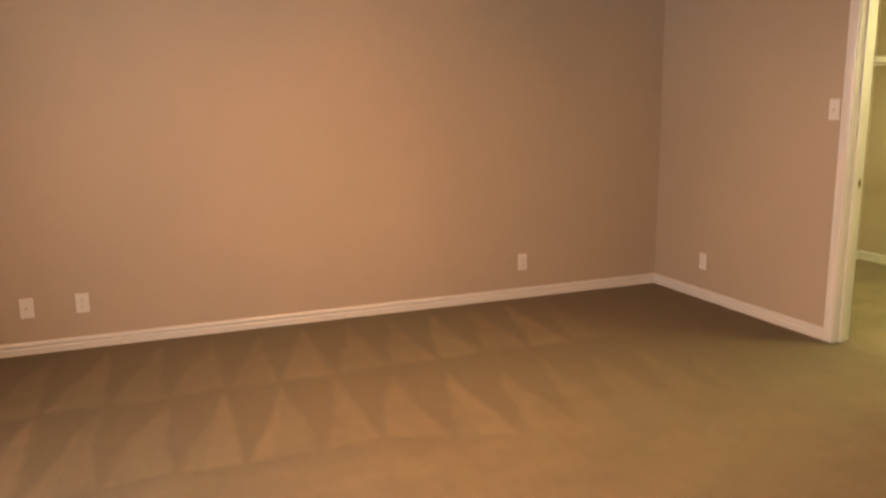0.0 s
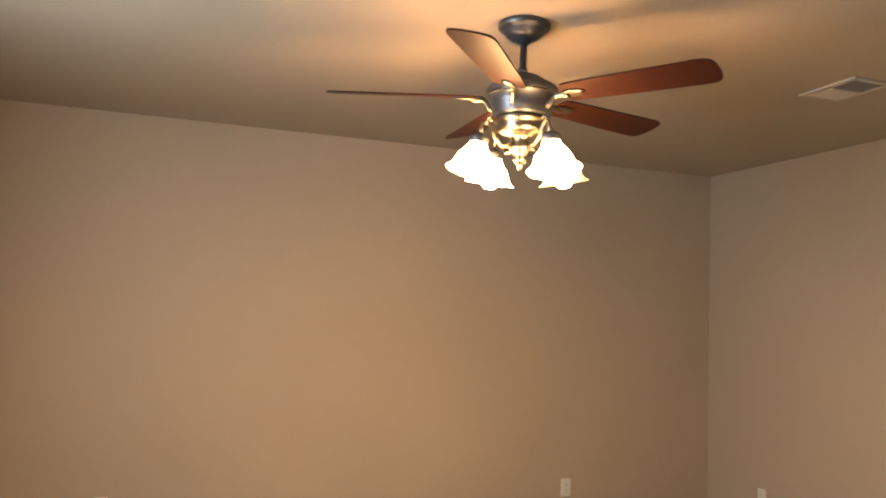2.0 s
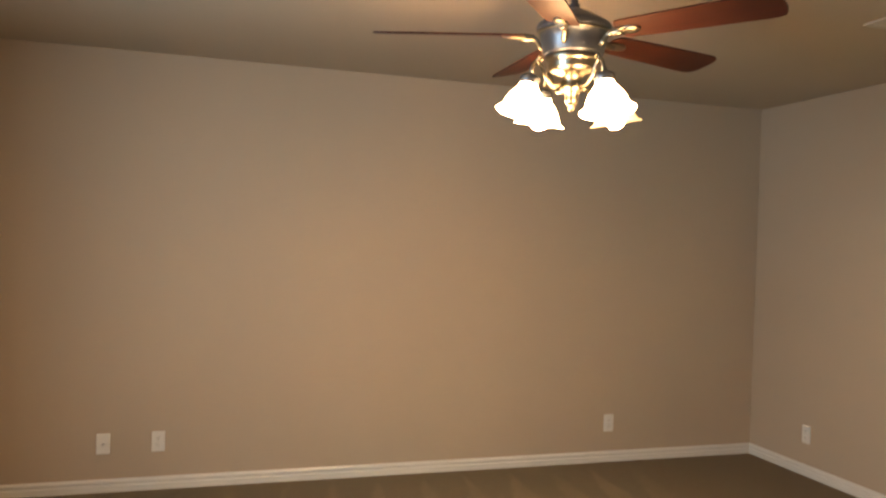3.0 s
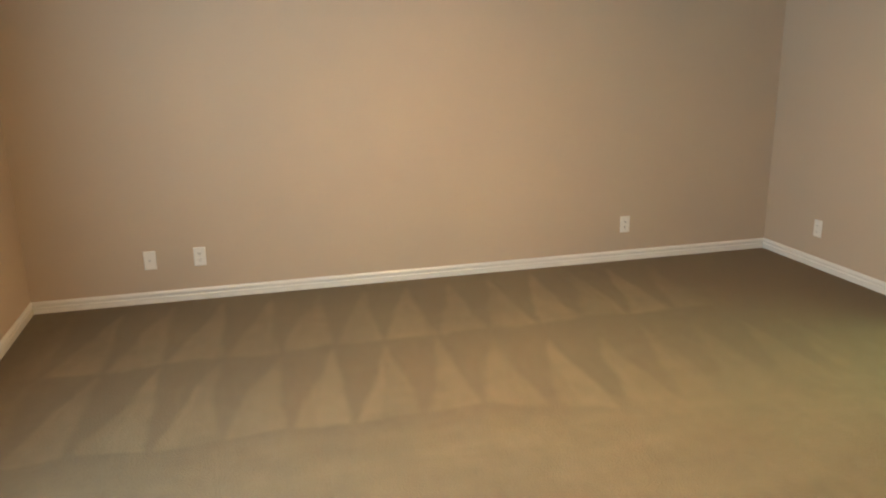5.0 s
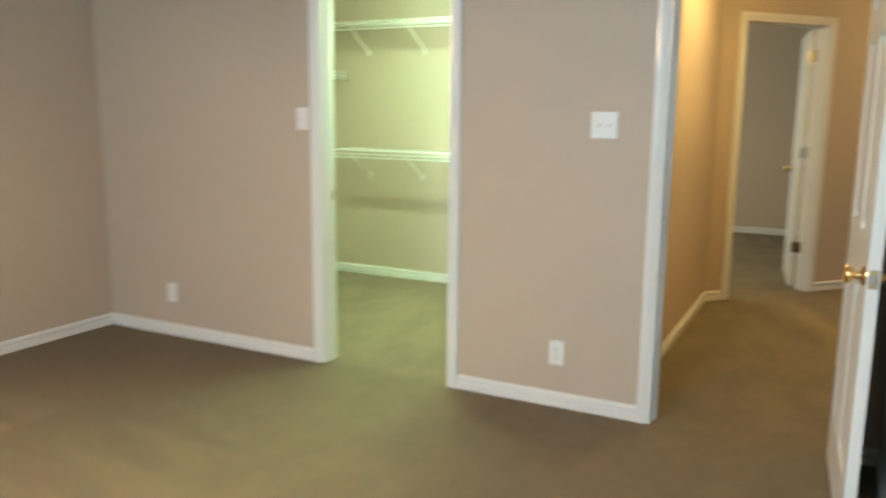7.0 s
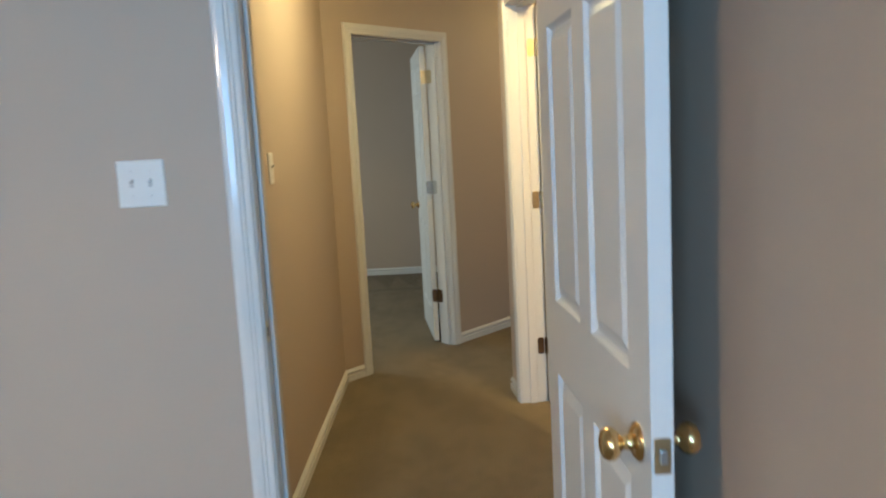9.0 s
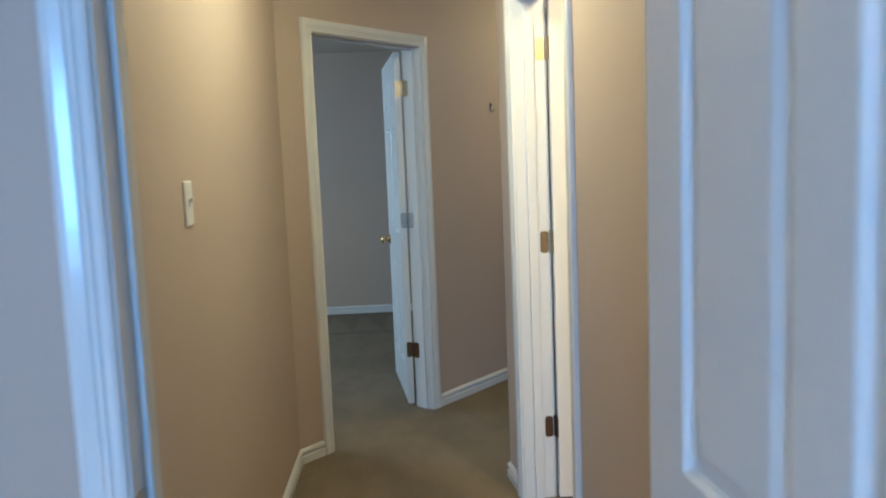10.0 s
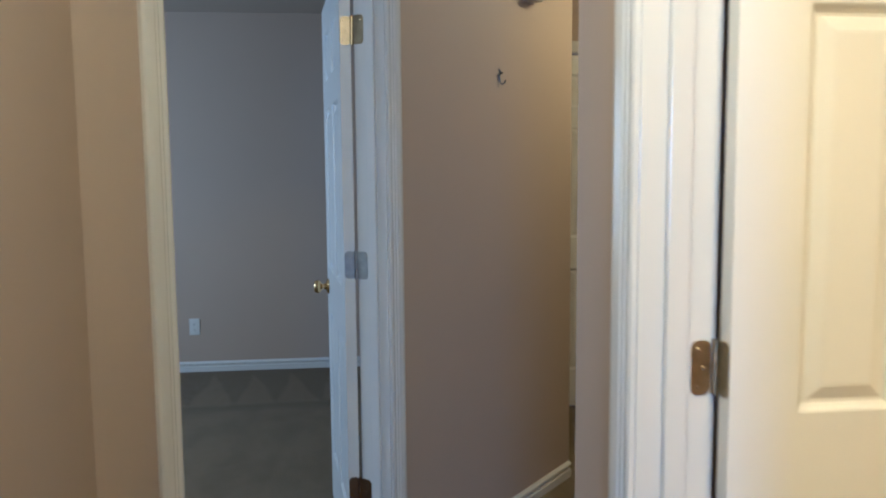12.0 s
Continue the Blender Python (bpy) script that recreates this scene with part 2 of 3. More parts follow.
def rounded(w, h, r, n=4, x=0.0, z=0.0):
    out = []
    for cx, cz, a0 in ((w / 2 - r, h / 2 - r, 0), (-w / 2 + r, h / 2 - r, 90), (-w / 2 + r, -h / 2 + r, 180), (w / 2 - r, -h / 2 + r, 270)):
        for i in range(n + 1):
            a = radians(a0 + 90 * i / n)
            out.append((x + cx + r * math.cos(a), z + cz + r * math.sin(a)))
    return out


def mesh_of(name, bm, mat):
    bmesh.ops.recalc_face_normals(bm, faces=bm.faces[:])
    me = bpy.data.meshes.new(name)
    bm.to_mesh(me)
    bm.free()
    me.materials.append(mat)
    return me


def part(name, bm, mat, parent, label=""):
    ob = new(name, mesh_of(name, bm, mat))
    ob.parent = parent
    return tagged(ob, label) if label else ob


def solid(name, bm, mat, label, category, kind="structure"):
    return tagged(new(name, mesh_of(name, bm, mat)), label, category, "", kind)


def holder(name, m, label, category, group="", kind=""):
    ob = new(name)
    ob.empty_display_size = 0.1
    ob.matrix_world = m
    return tagged(ob, label, category, group, kind)


# ---------------- the plan ----------------
H, T = 2.47, 0.115
ROOM_W, ROOM_S = -5.0, -6.2
STUB_X, STUB_Y = -1.9, -4.36
CLOSET_BACK = 2.16
HALL_N = -3.29
CORNER = Vector((2.57, HALL_N, 0))
DIAG = -42.0
FAR_X, FAR_N = 6.4, -0.5
LIV_X, LIV_S = 5.2, -6.5
END = 2.24
DU = Vector((math.cos(radians(DIAG)), math.sin(radians(DIAG)), 0))
DN = Vector((-DU.y, DU.x, 0))
DEND = CORNER + DU * END
HEAD = 2.035


def wall(name, x, y, turn, length, holes=(), label="beige painted drywall wall with fine orange-peel texture", thick=T):
    """A wall from (x, y) along the direction turn, with its thickness to the left, and holes (s0, s1, z0, z1) through it."""
    ss = sorted({0.0, length, *[h[0] for h in holes], *[h[1] for h in holes]})
    zs = sorted({0.0, H, *[h[2] for h in holes], *[h[3] for h in holes]})

    def full(i, k):
        if not (0 <= i < len(ss) - 1 and 0 <= k < len(zs) - 1):
            return False
        s, z = (ss[i] + ss[i + 1]) / 2, (zs[k] + zs[k + 1]) / 2
        return not any(h[0] < s < h[1] and h[2] < z < h[3] for h in holes)

    bm = bmesh.new()

    def quad(*c):
        bm.faces.new([bm.verts.new(p) for p in c])

    for i in range(len(ss) - 1):
        for k in range(len(zs) - 1):
            if not full(i, k):
                continue
            a, b, c, d = ss[i], ss[i + 1], zs[k], zs[k + 1]
            quad((a, 0, c), (b, 0, c), (b, 0, d), (a, 0, d))
            quad((a, thick, c), (a, thick, d), (b, thick, d), (b, thick, c))
            if not full(i - 1, k):
                quad((a, 0, c), (a, 0, d), (a, thick, d), (a, thick, c))
            if not full(i + 1, k):
                quad((b, 0, c), (b, thick, c), (b, thick, d), (b, 0, d))
            if not full(i, k - 1):
                quad((a, 0, c), (a, thick, c), (b, thick, c), (b, 0, c))
            if not full(i, k + 1):
                quad((a, 0, d), (b, 0, d), (b, thick, d), (a, thick, d))
    bmesh.ops.remove_doubles(bm, verts=bm.verts[:], dist=1e-5)
    ob = solid(name, bm, WALL, label, "wall")
    ob.matrix_world = pose(x, y, 0, 0, 0, turn)
    return ob


J = 0.018
# the bathroom wall runs slightly askew to the hall
BATH_T, BATH_TURN = 0.125, 6.5
M_BATH = pose(T, -4.632, 0, 0, 0, BATH_TURN)
BATH_END = 2.19


def on_bath_wall(s, n=BATH_T):
    return M_BATH @ Vector((s, n, 0))


solid("floor", boxed(ROOM_W - T, FAR_X + T, LIV_S - T, T, -0.08, 0), CARPET, "beige cut-pile carpet with vacuum stroke marks", "carpet")
solid("ceiling", boxed(ROOM_W - T, FAR_X + T, LIV_S - T, T, H, H + 0.12), CEIL, "beige textured drywall ceiling", "ceiling")
EAST_S = -4.66
CL0, CL1 = -2.430, -1.677
BD0, BD1 = -4.212, -3.460
RD0, RD1 = 1.293, 1.943
FD0, FD1 = 0.215, 0.980
LD0, LD1 = -5.70, -4.945
wall("wall_north", ROOM_W - T, 0, 0, CLOSET_BACK + T - ROOM_W + T)
wall("wall_west", ROOM_W, ROOM_S, 90, -ROOM_S, [(2.5, 3.8, 0.95, 2.13)])
wall("wall_south", ROOM_W - T, ROOM_S - T, 0, STUB_X + T - ROOM_W + T)
wall("wall_return", STUB_X + T, ROOM_S, 90, STUB_Y - T - ROOM_S)
wall("wall_entry", STUB_X, STUB_Y - T, 0, -STUB_X)
wall("wall_east", T, EAST_S, 90, -EAST_S, [(CL0 - J - EAST_S, CL1 + J - EAST_S, 0, HEAD + J), (BD0 - J - EAST_S, BD1 + J - EAST_S, 0, HEAD + J)])
wall("wall_hall_north", T, HALL_N, 0, CORNER.x - T)
wall("wall_closet_back", CLOSET_BACK + T, HALL_N + T, 90, -HALL_N - T)
wall("wall_diagonal", CORNER.x, CORNER.y, DIAG, END, [(FD0 - J, FD1 + J, 0, HEAD + J)])
wall("wall_hall_south", *on_bath_wall(0, 0).xy, BATH_TURN, BATH_END, [(RD0 - J, RD1 + J, 0, HEAD + J)], thick=BATH_T)
wall("wall_bath_west", T, ROOM_S, 90, EAST_S - ROOM_S)
wall("wall_bath_east", 2.285, LIV_S, 90, on_bath_wall(BATH_END, 0).y - 0.008 - LIV_S)
wall("wall_bath_south", 0, ROOM_S - T, 0, 2.29 - T)
wall("wall_living_south", 2.29 - T, LIV_S - T, 0, LIV_X + 2 * T - 2.29)
wall("wall_living_east", LIV_X + T, LIV_S, 90, DEND.y - LIV_S, [(LD0 - J - LIV_S, LD1 + J - LIV_S, 0, HEAD + J)])
wall("wall_far_south", DEND.x + 0.06, DEND.y, 0, FAR_X + T - DEND.x - 0.06)
wall("wall_far_east", FAR_X + T, DEND.y + T, 90, FAR_N - DEND.y - T)
wall("wall_far_north", CLOSET_BACK + T, FAR_N, 0, FAR_X + T - CLOSET_BACK - T, [(4.6 - 0.8 - 2.275, 4.6 + 0.8 - 2.275, 0.75, 2.1)])

BASE = ((0.0, 0.0), (0.013, 0.0), (0.013, 0.034), (0.003, 0.037), (0.003, 0.050), (0.0125, 0.053), (0.0115, 0.059), (0.006, 0.066), (0.003, 0.071), (0.0, 0.072))


def baseboard(a, b, ma=1.0, mb=1.0):
    """A moulded skirting from a to b, the room to its left; ma, mb: how far each end is mitred back."""
    a, b = Vector((*a[:2], 0)), Vector((*b[:2], 0))
    t = (b - a).normalized()
    s = Vector((-t.y, t.x, 0))
    bm = bmesh.new()
    va = [bm.verts.new(a + s * p + t * ma * p + Vector((0, 0, z))) for p, z in BASE]
    vb = [bm.verts.new(b + s * p - t * mb * p + Vector((0, 0, z))) for p, z in BASE]
    for i in range(len(BASE) - 1):
        bm.faces.new((va[i], vb[i], vb[i + 1], va[i + 1]))
    bm.faces.new(va)
    bm.faces.new(vb[::-1])
    solid("baseboard", bm, TRIM, "white glossy moulded baseboard along the carpet", "baseboard")


CW = 0.066
for a, b, ma, mb in (
        ((0, 0), (ROOM_W, 0), 1, 1), ((ROOM_W, 0), (ROOM_W, ROOM_S), 1, 1), ((ROOM_W, ROOM_S), (STUB_X, ROOM_S), 1, 1),
        ((STUB_X, ROOM_S), (STUB_X, STUB_Y), 1, -1), ((STUB_X, STUB_Y), (0, STUB_Y), -1, 1),
        ((0, STUB_Y), (0, BD0 - CW), 1, 0), ((0, BD1 + CW), (0, CL0 - CW), 0, 0), ((0, CL1 + CW), (0, 0), 0, 1),
        (CORNER, (T, HALL_N), 0.384, 1), (CORNER + DU * (FD0 - CW), CORNER, 0, 0.384), (DEND, CORNER + DU * (FD1 + CW), 0, 0),
        ((T, BD0 - CW), (T, -4.507), 0, 1), (on_bath_wall(0.02), on_bath_wall(RD0 - CW), 1, 0), (on_bath_wall(RD1 + CW), on_bath_wall(BATH_END), 0, -1), ((2.285, on_bath_wall(BATH_END, 0).y), (2.285, LIV_S), 0, 1),
        ((CLOSET_BACK, HALL_N + T), (CLOSET_BACK, 0), 1, 1), ((CLOSET_BACK, 0), (T, 0), 1, 1), ((T, HALL_N + T), (CLOSET_BACK, HALL_N + T), 1, 1),
        ((T, 0), (T, CL1 + CW), 1, 0), ((FAR_X, DEND.y + T), (FAR_X, FAR_N), 1, 1), ((DEND.x + 0.1, DEND.y + T), (FAR_X, DEND.y + T), 0, 1),
        ((LIV_X, LIV_S), (LIV_X, LD0 - CW), 1, 0), ((LIV_X, LD1 + CW), (LIV_X, DEND.y), 0, 1), ((LIV_X, DEND.y), (DEND.x + 0.06, DEND.y), 1, 0)):
    baseboard(a, b, ma, mb)

CASING = ((0.004, 0.0), (0.004, 0.009), (0.009, 0.012), (0.020, 0.010), (0.024, 0.0135), (0.030, 0.0125), (0.034, 0.016), (0.050, 0.0185), (0.060, 0.0175), (0.0645, 0.013), (0.0655, 0.0))


def door_frame(name, m, width, label, stop=(0.040, 0.078), sides=(1, 1), depth=T):
    """Lining, stops and mitred casings of an opening; x across it, y through the wall, from the face at 0 to the face at depth."""
    f = holder(name, m, label, "door frame", "", "structure")
    for nm, x0, x1 in (("side_jamb", -J, 0), ("side_jamb", width, width + J)):
        part(nm, boxed(x0, x1, -0.001, depth + 0.001, 0, HEAD, bevel=0.001), TRIM, f)
    part("head_jamb", boxed(-J, width + J, -0.001, depth + 0.001, HEAD, HEAD + J, bevel=0.001), TRIM, f)
    if stop:
        part("door_stop", boxed(0, 0.011, *stop, 0, HEAD - 0.011, bevel=0.002), TRIM, f)
        part("door_stop", boxed(width - 0.011, width, *stop, 0, HEAD - 0.011, bevel=0.002), TRIM, f)
        part("door_stop", boxed(0, width, *stop, HEAD - 0.011, HEAD, bevel=0.002), TRIM, f)
    for side, y, sg in ((0, -0.001, -1), (1, depth + 0.001, 1)):
        if not sides[side]:
            continue
        bm = bmesh.new()
        rows = [[bm.verts.new(c) for c in ((-a, y + sg * p, 0), (-a, y + sg * p, HEAD + a), (width + a, y + sg * p, HEAD + a), (width + a, y + sg * p, 0))] for a, p in CASING]
        for ra, rb in zip(rows, rows[1:]):
            for i in range(3):
                bm.faces.new((ra[i], ra[i + 1], rb[i + 1], rb[i]))
        bm.faces.new([r[0] for r in rows])
        bm.faces.new([r[3] for r in rows])
        part("casing", bm, TRIM, f)
    return f


M_EAST = pose(T, EAST_S, 0, 0, 0, 90)
frame_closet = door_frame("door_frame_1", M_EAST @ pose(CL0 - EAST_S, 0, 0), CL1 - CL0, "white glossy casing round the walk-in closet opening")
frame_bed = door_frame("door_frame_2", M_EAST @ pose(BD0 - EAST_S, 0, 0), BD1 - BD0, "white glossy casing round the bedroom doorway", (0.030, 0.068))
frame_bath = door_frame("door_frame_3", M_BATH @ pose(RD0, 0, 0), RD1 - RD0, "white glossy casing round the bathroom doorway", (0.045, 0.082), depth=BATH_T)
M_DIAG = pose(CORNER.x, CORNER.y, 0, 0, 0, DIAG)
frame_far = door_frame("door_frame_4", M_DIAG @ pose(FD0, 0, 0), FD1 - FD0, "white glossy casing round the far bedroom doorway", (0.035, 0.07))
frame_liv = door_frame("door_frame_5", pose(LIV_X + T, LD0, 0, 0, 0, 90), LD1 - LD0, "white casing round a closed door", None)


def strike(frame_ob, x, y, z, flip):
    """A small latch plate let into a jamb."""
    bm = slab(bmesh.new(), rounded(0.030, 0.057, 0.006), 0, 0.0016)
    for v in bm.verts:
        v.co = Vector((x + flip * v.co.y, y + v.co.x, z + v.co.z))
    s = part("strike_plate", bm, HINGE, frame_ob, "brass strike plate")
    bm = boxed(x + min(0, flip * 0.0022), x + max(0, flip * 0.0022), y - 0.006, y + 0.006, z - 0.012, z + 0.012)
    part("latch_hole", bm, SLOT, s)


strike(frame_closet, CL1 - CL0, 0.022, 0.92, -1)
strike(frame_bed, BD1 - BD0, 0.094, 0.93, -1)

ROWS = ((0.225, 0.825), (1.0, 1.63), (1.735, 1.925))


def door(name, x, y, turn, width, side, label, frame_ob=None, jamb=None, hinge_z=(0.305, 1.07, 1.83), knob=0.92, knobs=True, hinge_mats=(HINGE_DARK, HINGE, HINGE), st=0.105, reach=0.0):
    """A six-panel leaf turning about its pin at the origin; side: where its thickness lies from the pin face."""
    t, g, top = 0.035, 0.006, 2.028
    d = holder(name, pose(x, y, 0, 0, 0, turn), label, "door", "", "structure")
    mu = 0.088
    pw = (width - 2 * st - mu) / 2
    xs = [g, g + st, g + st + pw, g + st + pw + mu, g + width - st, g + width]
    zs = [0.014, *[z for r in ROWS for z in r], top]
    y_lo, y_hi = (-t, 0.0) if side < 0 else (0.0, t)
    bm = bmesh.new()

    def quad(*c):
        bm.faces.new([bm.verts.new(p) for p in c])

    panels = []
    for yf, sg in ((y_lo, 1), (y_hi, -1)):
        for i in range(5):
            for k in range(7):
                x0, x1, z0, z1 = xs[i], xs[i + 1], zs[k], zs[k + 1]
                if i in (1, 3) and k in (1, 3, 5):
                    panels.append((x0, x1, z0, z1, yf, sg))
                    rects = [((x0 + o, yf + sg * dp, z0 + o), (x1 - o, yf + sg * dp, z0 + o), (x1 - o, yf + sg * dp, z1 - o), (x0 + o, yf + sg * dp, z1 - o))
                             for o, dp in ((0, 0), (0.003, 0.0015), (0.008, 0.0075), (0.013, 0.011), (0.019, 0.0115))]
                    for ra, rb in zip(rects, rects[1:]):
                        for c in range(4):
                            quad(ra[c], ra[(c + 1) % 4], rb[(c + 1) % 4], rb[c])
                    quad(*rects[-1])
                else:
                    quad((x0, yf, z0), (x1, yf, z0), (x1, yf, z1), (x0, yf, z1))
    for a, b in (((xs[0], zs[0]), (xs[0], zs[-1])), ((xs[-1], zs[0]), (xs[-1], zs[-1])), ((xs[0], zs[0]), (xs[-1], zs[0])), ((xs[0], zs[-1]), (xs[-1], zs[-1]))):
        quad((a[0], y_lo, a[1]), (b[0], y_lo, b[1]), (b[0], y_hi, b[1]), (a[0], y_hi, a[1]))
    bmesh.ops.remove_doubles(bm, verts=bm.verts[:], dist=1e-5)
    part("slab", bm, DOOR, d)
    for x0, x1, z0, z1, yf, sg in panels:
        bm = bmesh.new()
        rects = [[bm.verts.new((a, yf + sg * dp, b)) for a, b in ((x0 + o, z0 + o), (x1 - o, z0 + o), (x1 - o, z1 - o), (x0 + o, z1 - o))]
                 for o, dp in ((0.0185, 0.0125), (0.020, 0.0105), (0.040, 0.0025), (0.045, 0.0018))]
        for ra, rb in zip(rects, rects[1:]):
            for c in range(4):
                bm.faces.new((ra[c], ra[(c + 1) % 4], rb[(c + 1) % 4], rb[c]))
        bm.faces.new(rects[-1])
        part("panel", bm, DOOR, d)
    if knobs:
        kx, ym = g + width - 0.062, (y_lo + y_hi) / 2
        for yf, sg in ((y_lo, -1), (y_hi, 1)):
            m = pose(kx, yf, knob, -90 * sg)
            kb = part("door_knob", lathe(bmesh.new(), ((0, 0.062), (0.013, 0.0615), (0.022, 0.058), (0.0268, 0.050), (0.0268, 0.043), (0.022, 0.035), (0.013, 0.029), (0.0105, 0.024), (0.0125, 0.016), (0.016, 0.010)), 24, m), BRASS, d, "polished brass ball knob")
            part("rosette", lathe(bmesh.new(), ((0.012, 0.013), (0.022, 0.010), (0.030, 0.004), (0.0315, 0.0)), 24, m), BRASS, kb)
        bm = slab(bmesh.new(), rounded(0.026, 0.057, 0.003, 3), 0, 0.0014)
        for v in bm.verts:
            v.co = Vector((g + width + v.co.y, ym + v.co.x, knob + v.co.z))
        lp = part("latch_plate", bm, HINGE, d, "brass latch plate")
        part("latch_bolt", boxed(g + width, g + width + 0.009, ym - 0.006, ym + 0.006, knob - 0.011, knob + 0.011, bevel=0.002), STEEL, lp)
    for z, hinge_mat in zip(hinge_z, hinge_mats):
        hg = part("hinge", tube(bmesh.new(), [(0, -0.003 * side, z + 0.0445 * s) for s in (-1, -0.99, -0.6, -0.2, 0.2, 0.6, 0.99, 1)], 0.0062, 12), hinge_mat, d, "worn brass butt hinge")
        bm = slab(bmesh.new(), rounded(0.034, 0.089, 0.013), 0, 0.0016)
        for v in bm.verts:
            v.co = Vector((g - v.co.y, side * 0.0165 + v.co.x, z + v.co.z))
        lf = part("hinge_leaf", bm, hinge_mat, hg)
        for dz in (-0.03, 0, 0.03):
            part("screw", lathe(bmesh.new(), ((0, 0.0012), (0.003, 0.0008), (0.0038, 0)), 10, pose(g - 0.0016, side * (0.022 if dz else 0.012), z + dz, 0, -90)), hinge_mat, lf)
        if frame_ob is not None:
            jx, jy, sx, sy = jamb
            bm = slab(bmesh.new(), rounded(0.034 + reach, 0.089, 0.013), 0, 0.0016)
            for v in bm.verts:
                v.co = Vector((jx + sx * v.co.y, jy + sy * (0.0165 - reach / 2) + v.co.x, z + v.co.z))
            jl = part("hinge_jamb_leaf", bm, hinge_mat, frame_ob, "worn brass hinge leaf")
            for dz in (-0.03, 0, 0.03):
                part("screw", lathe(bmesh.new(), ((0, 0.0012), (0.003, 0.0008), (0.0038, 0)), 10, pose(jx + sx * 0.0016, jy + sy * (0.022 if dz else 0.012), z + dz, 0, 90 * sx)), hinge_mat, jl)
    return d


door("door_1", -0.008, BD0 + 0.006, 183.6, 0.785, -1, "white six-panel interior door with brass knob, standing open", frame_bed, (0.0, T, 1, -1), knob=0.896)
pin = CORNER + DU * (FD1 - 0.001) + DN * (T + 0.018)
door("door_2", pin.x, pin.y, 6.5, 0.757, 1, "white six-panel door with brass knob, open into the far bedroom", frame_far, (FD1 - FD0, T, -1, -1), hinge_mats=(HINGE_DARK, HINGE_GREY, HINGE), reach=0.012, hinge_z=(0.335, 1.087, 1.825))
door("door_3", *on_bath_wall(RD1 - 0.001, -0.010).xy, 270.0, 0.642, -1, "white six-panel door, open into the warm-lit bathroom", frame_bath, (RD1 - RD0, 0.0, -1, 1), st=0.112)
door("door_4", LIV_X + 0.03, LD0 + 0.002, 90, 0.747, -1, "closed white six-panel door in dim light", hinge_z=())


# ---------------- windows ----------------
def window(name, m, width, z0, z1, label):
    """A two-light sash window in its opening; x across, y through the wall from 0 to T."""
    w = holder(name, m, label, "window", "", "structure")
    d0, d1 = 0.07, 0.11
    part("window_frame", boxed(0, 0.04, d0, d1, z0, z1, bevel=0.003), TRIM, w)
    part("window_frame", boxed(width - 0.04, width, d0, d1, z0, z1, bevel=0.003), TRIM, w)
    part("window_frame", boxed(0.04, width - 0.04, d0, d1, z0, z0 + 0.04, bevel=0.003), TRIM, w)
    part("window_frame", boxed(0.04, width - 0.04, d0, d1, z1 - 0.04, z1, bevel=0.003), TRIM, w)
    part("mullion", boxed(width / 2 - 0.02, width / 2 + 0.02, d0, d1, z0 + 0.04, z1 - 0.04, bevel=0.003), TRIM, w)
    for x0, x1 in ((0.04, width / 2 - 0.02), (width / 2 + 0.02, width - 0.04)):
        p = part("pane", boxed(x0, x1, 0.088, 0.092, z0 + 0.04, z1 - 0.04), GLASS, w)
        p.visible_shadow = False
    part("window_sill", boxed(-0.03, width + 0.03, -0.03, 0.07, z0 - 0.02, z0 + 0.002, bevel=0.004), TRIM, w)
    return w


window("window_1", pose(ROOM_W, ROOM_S + 2.5, 0, 0, 0, 90), 1.3, 0.95, 2.13, "white-framed bedroom window letting in blue daylight")
window("window_2", pose(4.6 - 0.8, FAR_N, 0), 1.6, 0.75, 2.1, "white-framed window of the far bedroom")


# ---------------- plates on the walls: x across, z up, y out of the wall is -y ----------------
def plate_shape(w, h):
    bm = bmesh.new()
    rings = []
    for o, y in ((0, 0), (0, -0.003), (0.002, -0.0052), (0.005, -0.006)):
        rings.append([bm.verts.new((x, y, z)) for x, z in rounded(w - 2 * o, h - 2 * o, 0.004)])
    for a, b in zip(rings, rings[1:]):
        for i in range(len(a)):
            j = (i + 1) % len(a)
            bm.faces.new((a[i], a[j], b[j], b[i]))
    bm.faces.new(rings[-1])
    return bm


def screw(parent, x, z):
    s = part("screw", lathe(bmesh.new(), ((0, 0.0014), (0.002, 0.0012), (0.0032, 0.0)), 10, pose(x, -0.006, z, 90)), PLASTIC, parent)
    return s


def light_switch(m, gangs, label):
    w = 0.072 if gangs == 1 else 0.118
    p = holder("light_switch", m, label, "light switch")
    part("plate", plate_shape(w, 0.116), PLASTIC, p)
    for x in ((0,) if gangs == 1 else (-0.023, 0.023)):
        part("toggle_slot", boxed(x - 0.005, x + 0.005, -0.0064, -0.0055, -0.009, 0.009), SLOT_GREY, p)
        bm = boxed(x - 0.0045, x + 0.0045, -0.0175, -0.006, 0.0, 0.010, bevel=0.0015)
        for v in bm.verts:
            v.co.z += -(v.co.y + 0.006) * 0.5
        part("toggle", bm, PLASTIC, p)
        screw(p, x, 0.03)
        screw(p, x, -0.03)
    return p


